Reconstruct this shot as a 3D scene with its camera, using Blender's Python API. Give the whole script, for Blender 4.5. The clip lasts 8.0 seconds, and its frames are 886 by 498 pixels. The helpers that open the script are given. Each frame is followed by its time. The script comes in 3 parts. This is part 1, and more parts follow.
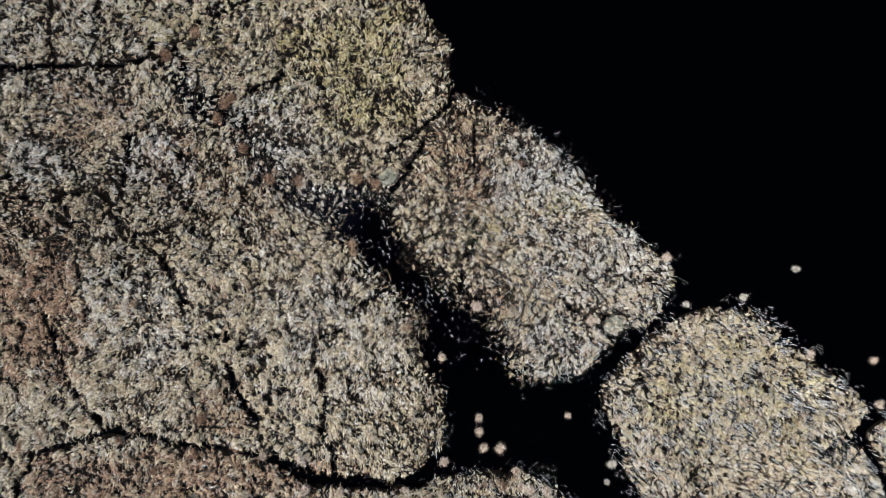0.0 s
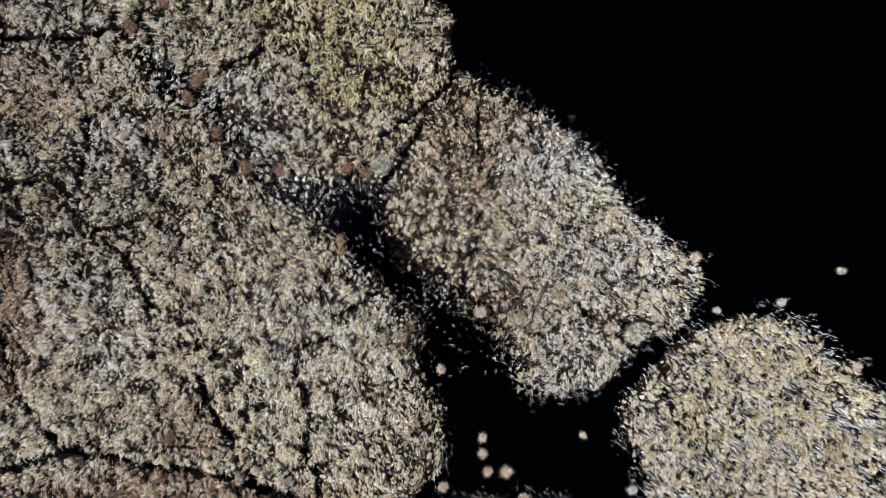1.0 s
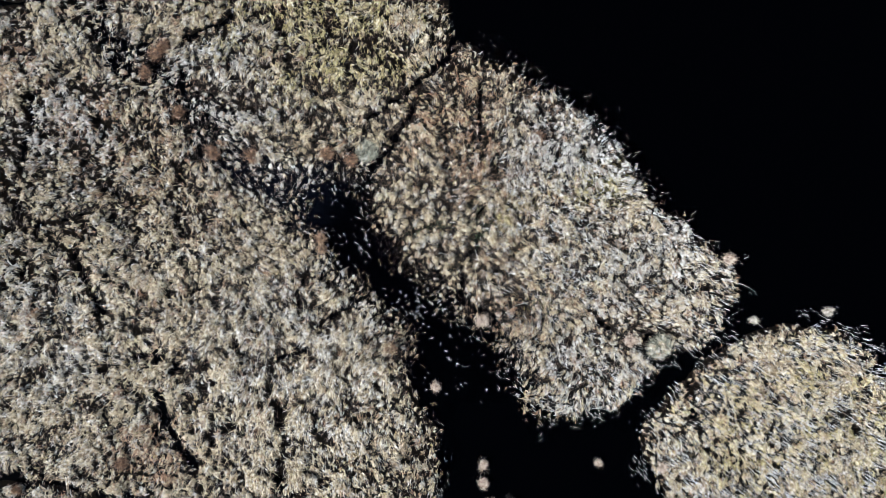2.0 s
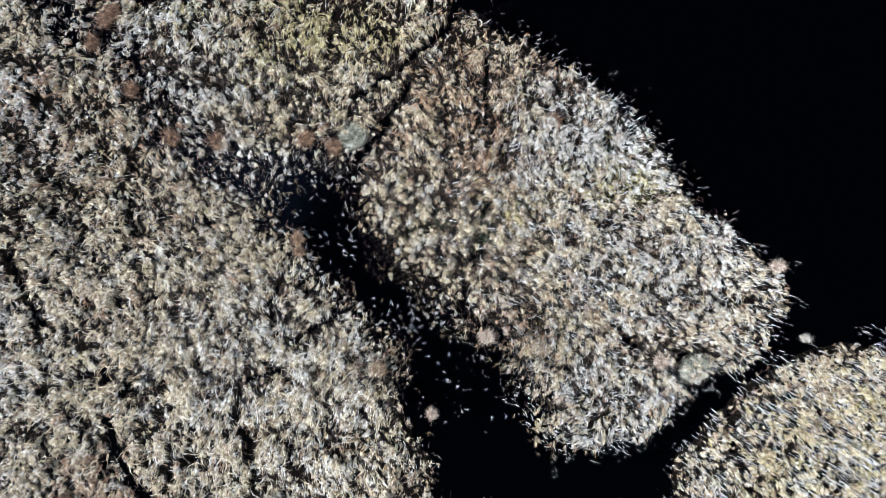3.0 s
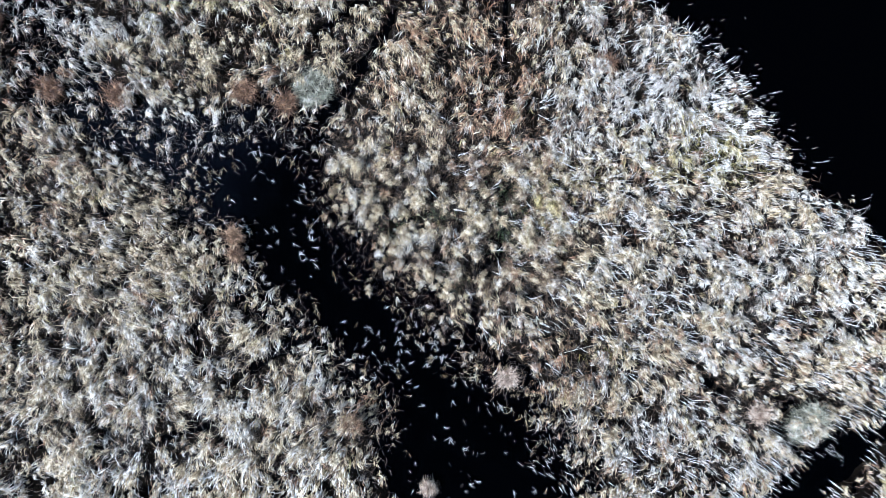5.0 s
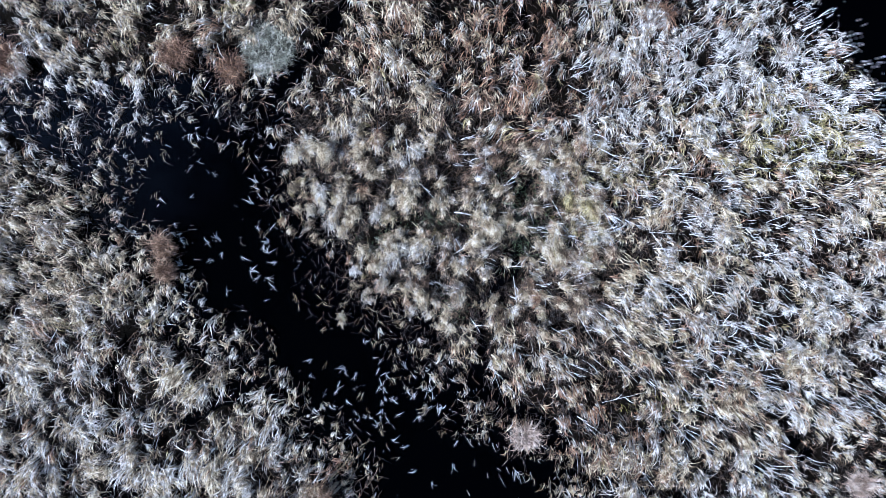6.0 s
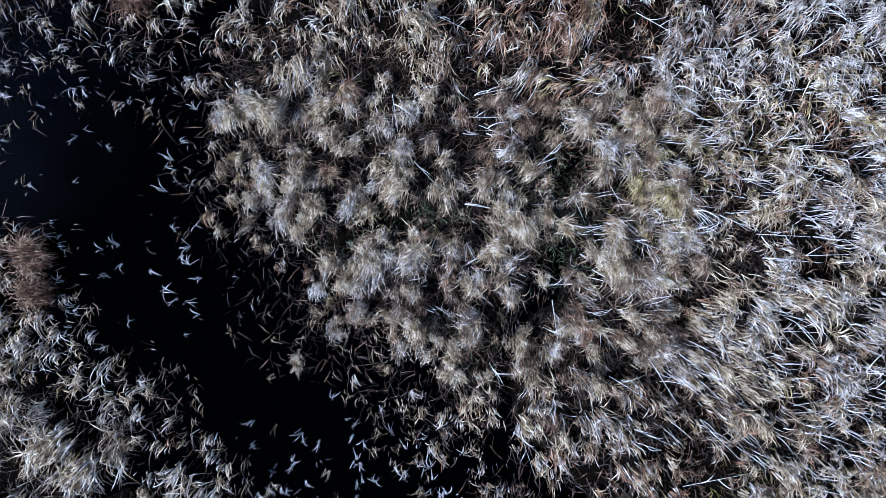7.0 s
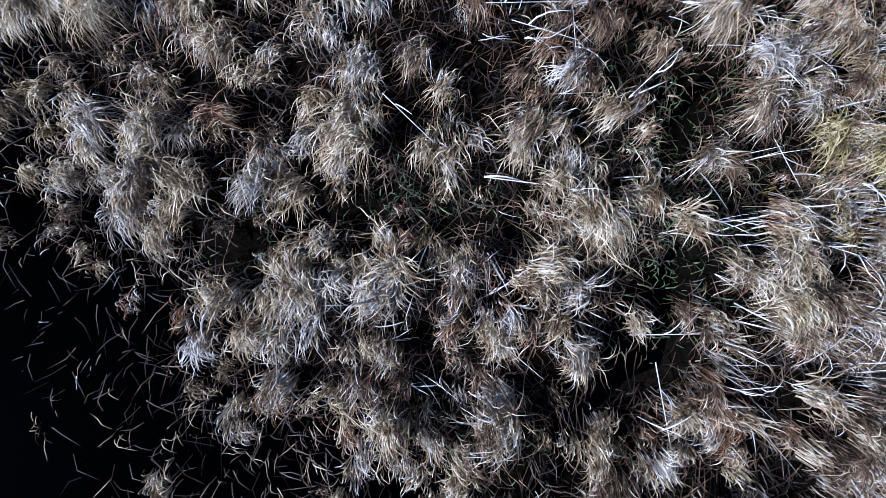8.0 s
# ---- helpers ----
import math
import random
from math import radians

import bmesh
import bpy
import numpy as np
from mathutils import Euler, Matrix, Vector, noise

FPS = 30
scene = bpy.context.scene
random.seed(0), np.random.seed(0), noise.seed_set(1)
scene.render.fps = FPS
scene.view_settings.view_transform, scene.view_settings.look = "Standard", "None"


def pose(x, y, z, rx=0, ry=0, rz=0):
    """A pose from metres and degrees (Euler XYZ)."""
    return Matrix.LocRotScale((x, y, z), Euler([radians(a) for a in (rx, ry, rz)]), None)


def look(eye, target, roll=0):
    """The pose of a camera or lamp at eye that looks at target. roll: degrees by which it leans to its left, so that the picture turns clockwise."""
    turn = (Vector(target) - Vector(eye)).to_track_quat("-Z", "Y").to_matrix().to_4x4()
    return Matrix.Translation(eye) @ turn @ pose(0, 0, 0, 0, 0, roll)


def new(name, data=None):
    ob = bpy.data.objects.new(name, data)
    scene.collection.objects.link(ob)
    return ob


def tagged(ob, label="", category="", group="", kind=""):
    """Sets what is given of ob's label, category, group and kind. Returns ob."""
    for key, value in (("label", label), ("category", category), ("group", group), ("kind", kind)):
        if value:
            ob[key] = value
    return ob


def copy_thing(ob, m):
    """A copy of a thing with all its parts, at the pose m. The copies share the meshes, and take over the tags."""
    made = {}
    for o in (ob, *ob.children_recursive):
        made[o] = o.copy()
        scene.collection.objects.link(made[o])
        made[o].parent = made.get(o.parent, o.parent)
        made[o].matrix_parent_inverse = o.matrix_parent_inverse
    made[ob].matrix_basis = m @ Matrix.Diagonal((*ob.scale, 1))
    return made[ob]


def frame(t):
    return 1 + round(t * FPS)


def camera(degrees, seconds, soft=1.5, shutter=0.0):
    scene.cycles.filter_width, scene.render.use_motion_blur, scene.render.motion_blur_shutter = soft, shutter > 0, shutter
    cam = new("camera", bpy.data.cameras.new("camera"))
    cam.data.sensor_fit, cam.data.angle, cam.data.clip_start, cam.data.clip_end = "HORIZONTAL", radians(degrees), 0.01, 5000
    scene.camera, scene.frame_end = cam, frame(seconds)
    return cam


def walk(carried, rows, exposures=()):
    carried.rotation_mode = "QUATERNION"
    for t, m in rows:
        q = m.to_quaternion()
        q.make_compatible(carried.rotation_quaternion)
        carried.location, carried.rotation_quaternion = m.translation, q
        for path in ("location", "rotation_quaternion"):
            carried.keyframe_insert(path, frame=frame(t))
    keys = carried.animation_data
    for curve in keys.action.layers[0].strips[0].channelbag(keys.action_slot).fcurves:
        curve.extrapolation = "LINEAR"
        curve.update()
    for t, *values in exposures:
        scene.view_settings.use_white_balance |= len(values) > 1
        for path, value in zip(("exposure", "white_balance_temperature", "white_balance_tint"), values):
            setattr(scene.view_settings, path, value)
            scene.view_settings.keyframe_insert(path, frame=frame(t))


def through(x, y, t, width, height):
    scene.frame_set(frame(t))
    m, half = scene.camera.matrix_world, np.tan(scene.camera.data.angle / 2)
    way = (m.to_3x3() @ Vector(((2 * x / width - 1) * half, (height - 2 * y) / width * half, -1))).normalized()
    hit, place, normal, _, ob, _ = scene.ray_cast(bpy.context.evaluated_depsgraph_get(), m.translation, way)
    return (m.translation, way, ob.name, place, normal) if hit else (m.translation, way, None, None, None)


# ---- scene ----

# ------------------------------------------------------------ camera
cam = camera(70.0, 8.0, soft=0.65)
# seconds, x, y, z, and the turns about x, y and z; the camera looks straight down and sinks
PATH = [
    (0.0, 0.000, 0.000, 27.000, -2.243, 0.340, 0.001),
    (0.5, 0.000, -0.059, 25.445, -2.245, 0.339, 0.058),
    (1.0, 0.000, -0.190, 23.919, -2.259, 0.349, 0.188),
    (1.5, 0.068, -0.284, 22.368, -2.270, 0.352, 0.327),
    (3.0, 0.137, -0.354, 17.719, -2.316, 0.372, 0.885),
    (3.5, -0.014, -0.391, 16.293, -2.317, 0.380, 0.991),
    (4.0, 0.048, -0.548, 15.010, -2.331, 0.374, 0.836),
    (5.5, 0.092, -0.496, 10.792, -2.331, 0.384, 0.914),
    (6.0, 0.098, -0.432, 9.251, -2.327, 0.377, 0.956),
    (6.5, 0.041, -0.422, 7.761, -2.325, 0.378, 0.952),
    (7.0, 0.035, -0.460, 6.260, -2.324, 0.380, 0.966),
    (7.5, 0.037, -0.466, 4.757, -2.322, 0.381, 0.781),
    (8.0, 0.024, -0.498, 3.256, -2.322, 0.380, 0.401),
]
EXPOSURES = [(0.0, 1.78, 5500, 9), (3.0, 2.08, 5150, 8), (4.0, 2.13, 5000, 8), (5.5, 2.04, 4700, 11), (6.5, 1.5, 4500, 16), (7.0, 1.27, 4570, 17), (8.0, 1.14, 4690, 19)]
walk(cam, [(t, pose(x, y, z, rx, ry, rz)) for t, x, y, z, rx, ry, rz in PATH], EXPOSURES)

# ------------------------------------------------------------ light
SUN_HIGH, SUN_FROM = 45.0, 204.0   # height over the horizon; side it comes from, counted from +x towards +y
world = bpy.data.worlds.new("sky")
scene.world = world
world.use_nodes = True
wn = world.node_tree
sky = wn.nodes.new("ShaderNodeTexSky")
sky.sky_type = "NISHITA"
sky.sun_disc = False
sky.sun_elevation = radians(SUN_HIGH)
sky.sun_rotation = radians(90 - SUN_FROM)
wn.links.new(sky.outputs[0], wn.nodes["Background"].inputs[0])
wn.nodes["Background"].inputs[1].default_value = 0.045
sun = new("sun", bpy.data.lights.new("sun", "SUN"))
sun.data.energy, sun.data.angle, sun.data.color = 5.0, radians(0.53), (1.0, 0.96, 0.9)
a, e = radians(SUN_FROM), radians(SUN_HIGH)
sun.matrix_world = look((20 * math.cos(a) * math.cos(e), 20 * math.sin(a) * math.cos(e), 20 * math.sin(e)), (0, 0, 0))


# ------------------------------------------------------------ materials
def shader(name):
    m = bpy.data.materials.new(name)
    m.use_nodes = True
    nt = m.node_tree
    return m, nt, nt.nodes["Principled BSDF"], nt.nodes["Material Output"]


def ramp(nt, stops):
    r = nt.nodes.new("ShaderNodeValToRGB")
    while len(r.color_ramp.elements) < len(stops):
        r.color_ramp.elements.new(0.5)
    for el, (p, c) in zip(r.color_ramp.elements, stops):
        el.position, el.color = p, (*c, 1)
    return r


def noise_tex(nt, scale, detail=3.0):
    g = nt.nodes.new("ShaderNodeNewGeometry")
    n = nt.nodes.new("ShaderNodeTexNoise")
    n.inputs["Scale"].default_value, n.inputs["Detail"].default_value = scale, detail
    nt.links.new(g.outputs["Position"], n.inputs["Vector"])
    return n


def leaf(name, stops, through=0.18, rough=0.6, patch=0.3, lumps=1.8):
    """Dry leaves: every blade its own tone, patches of paler and darker growth, light seeping through."""
    m, nt, b, out = shader(name)
    geo = nt.nodes.new("ShaderNodeNewGeometry")
    r = ramp(nt, stops)
    big, fine = noise_tex(nt, 1.1), noise_tex(nt, 45.0, 2.0)
    add = nt.nodes.new("ShaderNodeMath")
    add.operation = "MULTIPLY_ADD"
    nt.links.new(big.outputs[0], add.inputs[0])
    add.inputs[1].default_value = patch
    single = nt.nodes.new("ShaderNodeMath")
    single.operation = "MULTIPLY_ADD"
    nt.links.new(geo.outputs["Random Per Island"], single.inputs[0])
    single.inputs[1].default_value, single.inputs[2].default_value = 0.5, 0.25
    nt.links.new(single.outputs[0], add.inputs[2])
    off = nt.nodes.new("ShaderNodeMath")
    off.operation = "SUBTRACT"
    nt.links.new(add.outputs[0], off.inputs[0])
    off.inputs[1].default_value = patch * 0.5
    clump = noise_tex(nt, 10.5, 1.0)
    tone = nt.nodes.new("ShaderNodeMath")
    tone.operation = "MULTIPLY_ADD"
    nt.links.new(clump.outputs[0], tone.inputs[0])
    tone.inputs[1].default_value = lumps
    nt.links.new(off.outputs[0], tone.inputs[2])
    back = nt.nodes.new("ShaderNodeMath")
    back.operation = "SUBTRACT"
    nt.links.new(tone.outputs[0], back.inputs[0])
    back.inputs[1].default_value = lumps * 0.52
    nt.links.new(back.outputs[0], r.inputs[0])
    spots = nt.nodes.new("ShaderNodeMapRange")
    spots.inputs["From Min"].default_value, spots.inputs["From Max"].default_value = 0.3, 0.7
    spots.inputs["To Min"].default_value, spots.inputs["To Max"].default_value = 0.72, 1.1
    nt.links.new(fine.outputs[0], spots.inputs[0])
    mul = nt.nodes.new("ShaderNodeVectorMath")
    mul.operation = "MULTIPLY"
    nt.links.new(r.outputs[0], mul.inputs[0])
    nt.links.new(spots.outputs[0], mul.inputs[1])
    nt.links.new(mul.outputs[0], b.inputs["Base Color"])
    b.inputs["Roughness"].default_value = rough
    b.inputs["Specular IOR Level"].default_value = 0.3
    tr = nt.nodes.new("ShaderNodeBsdfTranslucent")
    nt.links.new(mul.outputs[0], tr.inputs[0])
    mix = nt.nodes.new("ShaderNodeMixShader")
    mix.inputs[0].default_value = through
    nt.links.new(b.outputs[0], mix.inputs[1])
    nt.links.new(tr.outputs[0], mix.inputs[2])
    nt.links.new(mix.outputs[0], out.inputs[0])
    return m


STRAW = leaf("straw_leaf", [(0.0, (0.06, 0.036, 0.014)), (0.3, (0.225, 0.158, 0.078)), (0.65, (0.44, 0.352, 0.212)), (1.0, (0.70, 0.61, 0.43))])
BROWN = leaf("brown_leaf", [(0.0, (0.018, 0.010, 0.005)), (0.5, (0.080, 0.047, 0.024)), (1.0, (0.32, 0.22, 0.13))])
OLIVE = leaf("olive_leaf", [(0.0, (0.055, 0.042, 0.012)), (0.35, (0.20, 0.152, 0.048)), (0.75, (0.45, 0.365, 0.155)), (1.0, (0.70, 0.62, 0.42))])
RUST = leaf("rust_leaf", [(0.0, (0.05, 0.02, 0.008)), (0.45, (0.17, 0.085, 0.038)), (1.0, (0.46, 0.295, 0.165))])
GREY = leaf("grey_leaf", [(0.0, (0.09, 0.072, 0.052)), (0.4, (0.32, 0.28, 0.222)), (1.0, (0.72, 0.67, 0.585))])
REED = leaf("reed_leaf", [(0.0, (0.24, 0.20, 0.15)), (0.45, (0.51, 0.475, 0.42)), (1.0, (0.86, 0.85, 0.83))], 0.1, 0.45, 0.2, 0.3)
# fallen-leaf brown kept extra dark, the shade below the tufts put into it
SHADED_THATCH = leaf("shaded_thatch_leaf", [(0.0, (0.008, 0.005, 0.003)), (0.55, (0.04, 0.024, 0.013)), (0.85, (0.15, 0.092, 0.05)), (1.0, (0.36, 0.26, 0.17))])


def shaded_peat_material():
    m, nt, b, out = shader("peat")
    big, fine = noise_tex(nt, 2.0, 5.0), noise_tex(nt, 30.0, 4.0)
    # peat browns sunk to near black: the sward's shade is put into the colour
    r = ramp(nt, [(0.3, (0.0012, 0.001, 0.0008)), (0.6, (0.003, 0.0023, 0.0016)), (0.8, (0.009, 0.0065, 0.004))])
    mixed = nt.nodes.new("ShaderNodeMath")
    mixed.operation = "MULTIPLY_ADD"
    nt.links.new(big.outputs[0], mixed.inputs[0])
    mixed.inputs[1].default_value = 0.5
    half = nt.nodes.new("ShaderNodeMath")
    half.operation = "MULTIPLY"
    half.inputs[1].default_value = 0.5
    nt.links.new(fine.outputs[0], half.inputs[0])
    nt.links.new(half.outputs[0], mixed.inputs[2])
    nt.links.new(mixed.outputs[0], r.inputs[0])
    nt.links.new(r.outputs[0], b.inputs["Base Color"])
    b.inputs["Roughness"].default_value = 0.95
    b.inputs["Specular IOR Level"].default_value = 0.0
    bump = nt.nodes.new("ShaderNodeBump")
    bump.inputs["Strength"].default_value, bump.inputs["Distance"].default_value = 0.8, 0.03
    nt.links.new(fine.outputs[0], bump.inputs["Height"])
    nt.links.new(bump.outputs[0], b.inputs["Normal"])
    return m


def water_material():
    m, nt, b, out = shader("black_water")
    b.inputs["Base Color"].default_value = (0.0001, 0.00012, 0.0002, 1)
    b.inputs["Roughness"].default_value = 0.04
    b.inputs["IOR"].default_value = 1.33
    # specular level raised over the shallows at the pond's head imitates the sky's sheen
    geo = nt.nodes.new("ShaderNodeNewGeometry")
    to_head = nt.nodes.new("ShaderNodeVectorMath")
    to_head.operation = "SUBTRACT"
    to_head.inputs[1].default_value = (-5.3, 1.3, 0.0)
    nt.links.new(geo.outputs["Position"], to_head.inputs[0])
    gap = nt.nodes.new("ShaderNodeVectorMath")
    gap.operation = "LENGTH"
    nt.links.new(to_head.outputs[0], gap.inputs[0])
    rough_edge = nt.nodes.new("ShaderNodeMath")
    rough_edge.operation = "MULTIPLY_ADD"
    nt.links.new(noise_tex(nt, 1.3, 3.0).outputs[0], rough_edge.inputs[0])
    rough_edge.inputs[1].default_value = 1.6
    nt.links.new(gap.outputs["Value"], rough_edge.inputs[2])
    sky_sheen = nt.nodes.new("ShaderNodeMapRange")
    sky_sheen.interpolation_type = "SMOOTHSTEP"
    sky_sheen.inputs["From Min"].default_value, sky_sheen.inputs["From Max"].default_value = 1.4, 3.6
    sky_sheen.inputs["To Min"].default_value, sky_sheen.inputs["To Max"].default_value = 0.26, 0.012
    nt.links.new(rough_edge.outputs[0], sky_sheen.inputs[0])
    nt.links.new(sky_sheen.outputs[0], b.inputs["Specular IOR Level"])
    n = noise_tex(nt, 3.0, 2.0)
    bump = nt.nodes.new("ShaderNodeBump")
    bump.inputs["Strength"].default_value, bump.inputs["Distance"].default_value = 0.05, 0.02
    nt.links.new(n.outputs[0], bump.inputs["Height"])
    nt.links.new(bump.outputs[0], b.inputs["Normal"])
    return m


CLUMP = leaf("clump_leaf", [(0.0, (0.04, 0.019, 0.008)), (0.5, (0.15, 0.082, 0.040)), (1.0, (0.42, 0.285, 0.165))])
MOSS = leaf("moss_leaf", [(0.0, (0.04, 0.034, 0.005)), (0.5, (0.14, 0.118, 0.018)), (1.0, (0.33, 0.28, 0.07))])
GREEN = leaf("green_leaf", [(0.0, (0.012, 0.018, 0.006)), (0.5, (0.045, 0.062, 0.02)), (1.0, (0.13, 0.16, 0.07))])


SHADED_PEAT, WATER = shaded_peat_material(), water_material()

# ------------------------------------------------------------ plan of the marsh, in metres
SHORE = [(-1.3, 60), (-1.3, 10.7), (-1.2, 9.3), (-0.5, 8.6), (0.3, 7.3), (0.2, 6.3), (0.8, 5.6), (1.5, 5.0), (2.4, 4.4), (3.4, 3.8), (4.4, 3.3), (5.35, 2.7),
         (5.9, 1.9), (6.75, 0.95), (7.25, 0.2), (8.1, -0.3), (8.9, -0.9), (9.5, -1.4), (9.7, -2.2), (9.4, -3.2), (8.6, -4.0), (7.5, -4.6), (6.9, -5.3),
         (6.2, -6.1), (5.0, -6.5), (3.5, -6.8), (2.7, -6.1), (2.48, -5.0), (2.05, -4.4), (1.75, -4.1), (1.2, -3.7), (0.6, -3.35), (0.1, -3.05), (-0.1, -2.65), (-0.4, -2.2),
         (-0.95, -2.05), (-1.5, -1.6), (-1.8, -0.95), (-2.02, -0.3), (-2.28, 0.3), (-2.6, 0.88)]
POND = [(-3.2, 0.85), (-4.0, 0.7), (-4.5, 0.25), (-4.6, -0.35), (-4.25, -0.95), (-3.65, -1.6), (-2.8, -2.1), (-2.65, -2.6), (-2.1, -2.9), (-1.7, -3.3),
        (-1.1, -3.7), (-0.83, -4.2), (-0.83, -5.2), (-0.75, -6.1), (-0.2, -7.0), (0.0, -8.0), (-0.5, -9.5), (-1.2, -11.0), (1.4, -10.7), (3.6, -10.8), (5.1, -11.5),
        (5.4, -13.0), (5.4, -60), (-60, -60), (-60, 60)]
ISLET = [(6.6, -7.0), (7.1, -6.3), (7.7, -5.6), (8.4, -4.9), (9.6, -4.2), (10.0, -3.9), (11.2, -3.6), (12.4, -3.6), (13.4, -4.1), (14.3, -4.8),
         (15.6, -5.6), (16.3, -6.3), (17.5, -7.0), (17.8, -7.7), (17.8, -8.6), (16.8, -9.3), (15.6, -9.7), (16.4, -10.1), (18.0, -8.8),
         (19.2, -8.2), (20.4, -9.2), (22.0, -13.1), (9.0, -13.2), (8.4, -11.7), (7.7, -10.4), (7.2, -9.0), (6.7, -7.8)]
# runs and ditches trodden through the sedge: half width, then the line
WEST_RUNS = [
    (0.085, [(-20.2, 6.6), (-18.7, 6.7), (-16.5, 6.7), (-13.7, 6.8), (-11.8, 7.2)]),
    (0.045, [(-11.7, 7.3), (-10.5, 8.4), (-9.3, 9.1), (-8.3, 9.4), (-5.5, 10.6)]),
    (0.04, [(-16.5, 9.6), (-16.7, 8.0), (-16.7, 6.8), (-16.6, 5.7), (-16.6, 4.7)]),
    (0.075, [(0.2, 5.8), (0.0, 4.9), (-0.8, 4.3), (-1.7, 3.7), (-2.4, 3.1)]),
    (0.08, [(-0.7, 4.4), (-1.2, 3.1), (-2.0, 1.9), (-2.5, 1.1)]),
    (0.07, [(-8.3, 5.5), (-7.3, 6.1), (-6.9, 6.5)]),
    (0.11, [(-18.8, -13.0), (-18.5, -11.5), (-18.0, -9.9), (-16.0, -9.4), (-14.5, -8.9), (-13.1, -9.0), (-11.2, -9.5), (-8.7, -9.8), (-7.0, -10.4)]),
    (0.24, [(-7.0, -10.4), (-5.6, -11.0), (-2.4, -11.3), (-1.0, -10.9)]),
    (0.1, [(-9.4, -6.1), (-8.9, -7.5), (-8.2, -8.5), (-7.8, -9.5), (-6.8, -10.5)]),
    (0.095, [(-17.2, -3.9), (-16.8, -5.1), (-16.3, -6.8), (-15.5, -7.8), (-14.5, -8.9)]),
]
EAST_RUNS = [
    (0.07, [(-4.5, -4.5), (-5.6, -4.9), (-5.7, -5.9), (-5.3, -6.6), (-5.15, -7.4), (-5.3, -8.3), (-5.4, -9.1), (-4.9, -9.8), (-4.85, -10.9)]),
    (0.06, [(-2.75, -2.75), (-3.2, -3.15), (-3.55, -3.4), (-4.0, -3.75)]),
    (0.055, [(5.0, -3.4), (5.7, -3.9), (6.5, -4.4), (6.8, -4.7), (7.4, -4.9)]),
    (0.055, [(6.5, -4.4), (6.7, -3.9), (7.2, -3.8)]),
    (0.06, [(1.3, -0.65), (1.0, -0.95), (0.6, -1.5), (0.55, -2.2), (0.5, -3.0)]),
    (0.06, [(1.2, 4.3), (1.1, 2.5)]),
    (0.03, [(9.8, -4.6), (9.9, -7.0)]),
    (0.05, [(7.8, -4.9), (8.2, -5.8), (8.2, -6.5)]),
    (0.06, [(-12.5, -1.0), (-11.8, -2.2), (-11.2, -3.5)]),
    (0.05, [(-15.5, -0.8), (-14.2, -0.55), (-11.8, -0.2)]),
    (0.04, [(-19.0, 0.6), (-18.3, 1.0), (-16.6, 1.1)]),
    (0.04, [(-4.9, -4.4), (-4.7, -3.6), (-4.9, -2.6), (-4.4, -1.9)]),
    (0.05, [(-13.4, 3.7), (-13.7, 2.3), (-13.9, 0.4)]),
    (0.20, [(17.7, -9.1), (18.8, -10.9), (19.6, -12.9)]),
    (0.05, [(-1.2, -0.55), (-0.9, -0.5), (-0.7, -0.47), (-0.5, -0.4), (-0.3, -0.33)]),
    (0.05, [(1.12, -0.08), (1.22, 0.1), (1.3, 0.3)]),
    (0.06, [(1.32, -0.62), (1.2, -0.75), (1.12, -1.0), (0.95, -1.2)]),
    (0.04, [(0.36, -0.85), (0.46, -1.0), (0.55, -1.1)]),
]
# the middle of the pond, and the wet hollow that runs up from it
POND_LINE = [(-4.1, 0.1), (-3.6, -0.4), (-2.3, -1.8), (-0.8, -3.2), (0.8, -4.6), (2.0, -5.6)]
HOLLOW = [(-2.9, 1.2), (-4.6, 1.0), (-5.9, 1.1), (-6.8, 1.7), (-7.7, 2.7), (-8.4, 3.8), (-9.4, 4.7), (-10.6, 5.1), (-11.2, 6.1), (-11.5, 7.4)]

rng = np.random.default_rng(7)
TABLE = rng.random((256, 256))


def value_noise(x, y, size):
    """Smooth noise from -1 to 1 with lumps of that size in metres."""
    u, v = x / size + 1000.37, y / size + 1000.71
    i, j = np.floor(u).astype(int), np.floor(v).astype(int)
    fu, fv = u - i, v - j
    fu, fv = fu * fu * (3 - 2 * fu), fv * fv * (3 - 2 * fv)
    g = lambda p, q: TABLE[p & 255, q & 255]
    low = g(i, j) * (1 - fu) + g(i + 1, j) * fu
    high = g(i, j + 1) * (1 - fu) + g(i + 1, j + 1) * fu
    return 2 * (low * (1 - fv) + high * fv) - 1


def line_gap(x, y, line):
    """Distance to a broken line, and how far along it (0 to 1) the nearest place lies."""
    best, along = np.full(x.shape, 1e9), np.zeros(x.shape)
    for k, ((ax, ay), (bx, by)) in enumerate(zip(line[:-1], line[1:])):
        dx, dy = bx - ax, by - ay
        h = np.clip(((x - ax) * dx + (y - ay) * dy) / (dx * dx + dy * dy), 0, 1)
        d = np.hypot(x - ax - h * dx, y - ay - h * dy)
        along = np.where(d < best, (k + h) / (len(line) - 1), along)
        best = np.minimum(best, d)
    return best, along


def inside_by(x, y, outline):
    """How far inside a closed outline a place lies (outside: minus)."""
    d, _ = line_gap(x, y, outline + outline[:1])
    odd = np.zeros(x.shape, bool)
    for (ax, ay), (bx, by) in zip(outline, outline[1:] + outline[:1]):
        if ay != by:
            odd ^= ((ay > y) != (by > y)) & (x < (bx - ax) * (y - ay) / (by - ay) + ax)
    return np.where(odd, d, -d)


def smooth(lo, hi, v):
    h = np.clip((v - lo) / (hi - lo), 0, 1)
    return h * h * (3 - 2 * h)


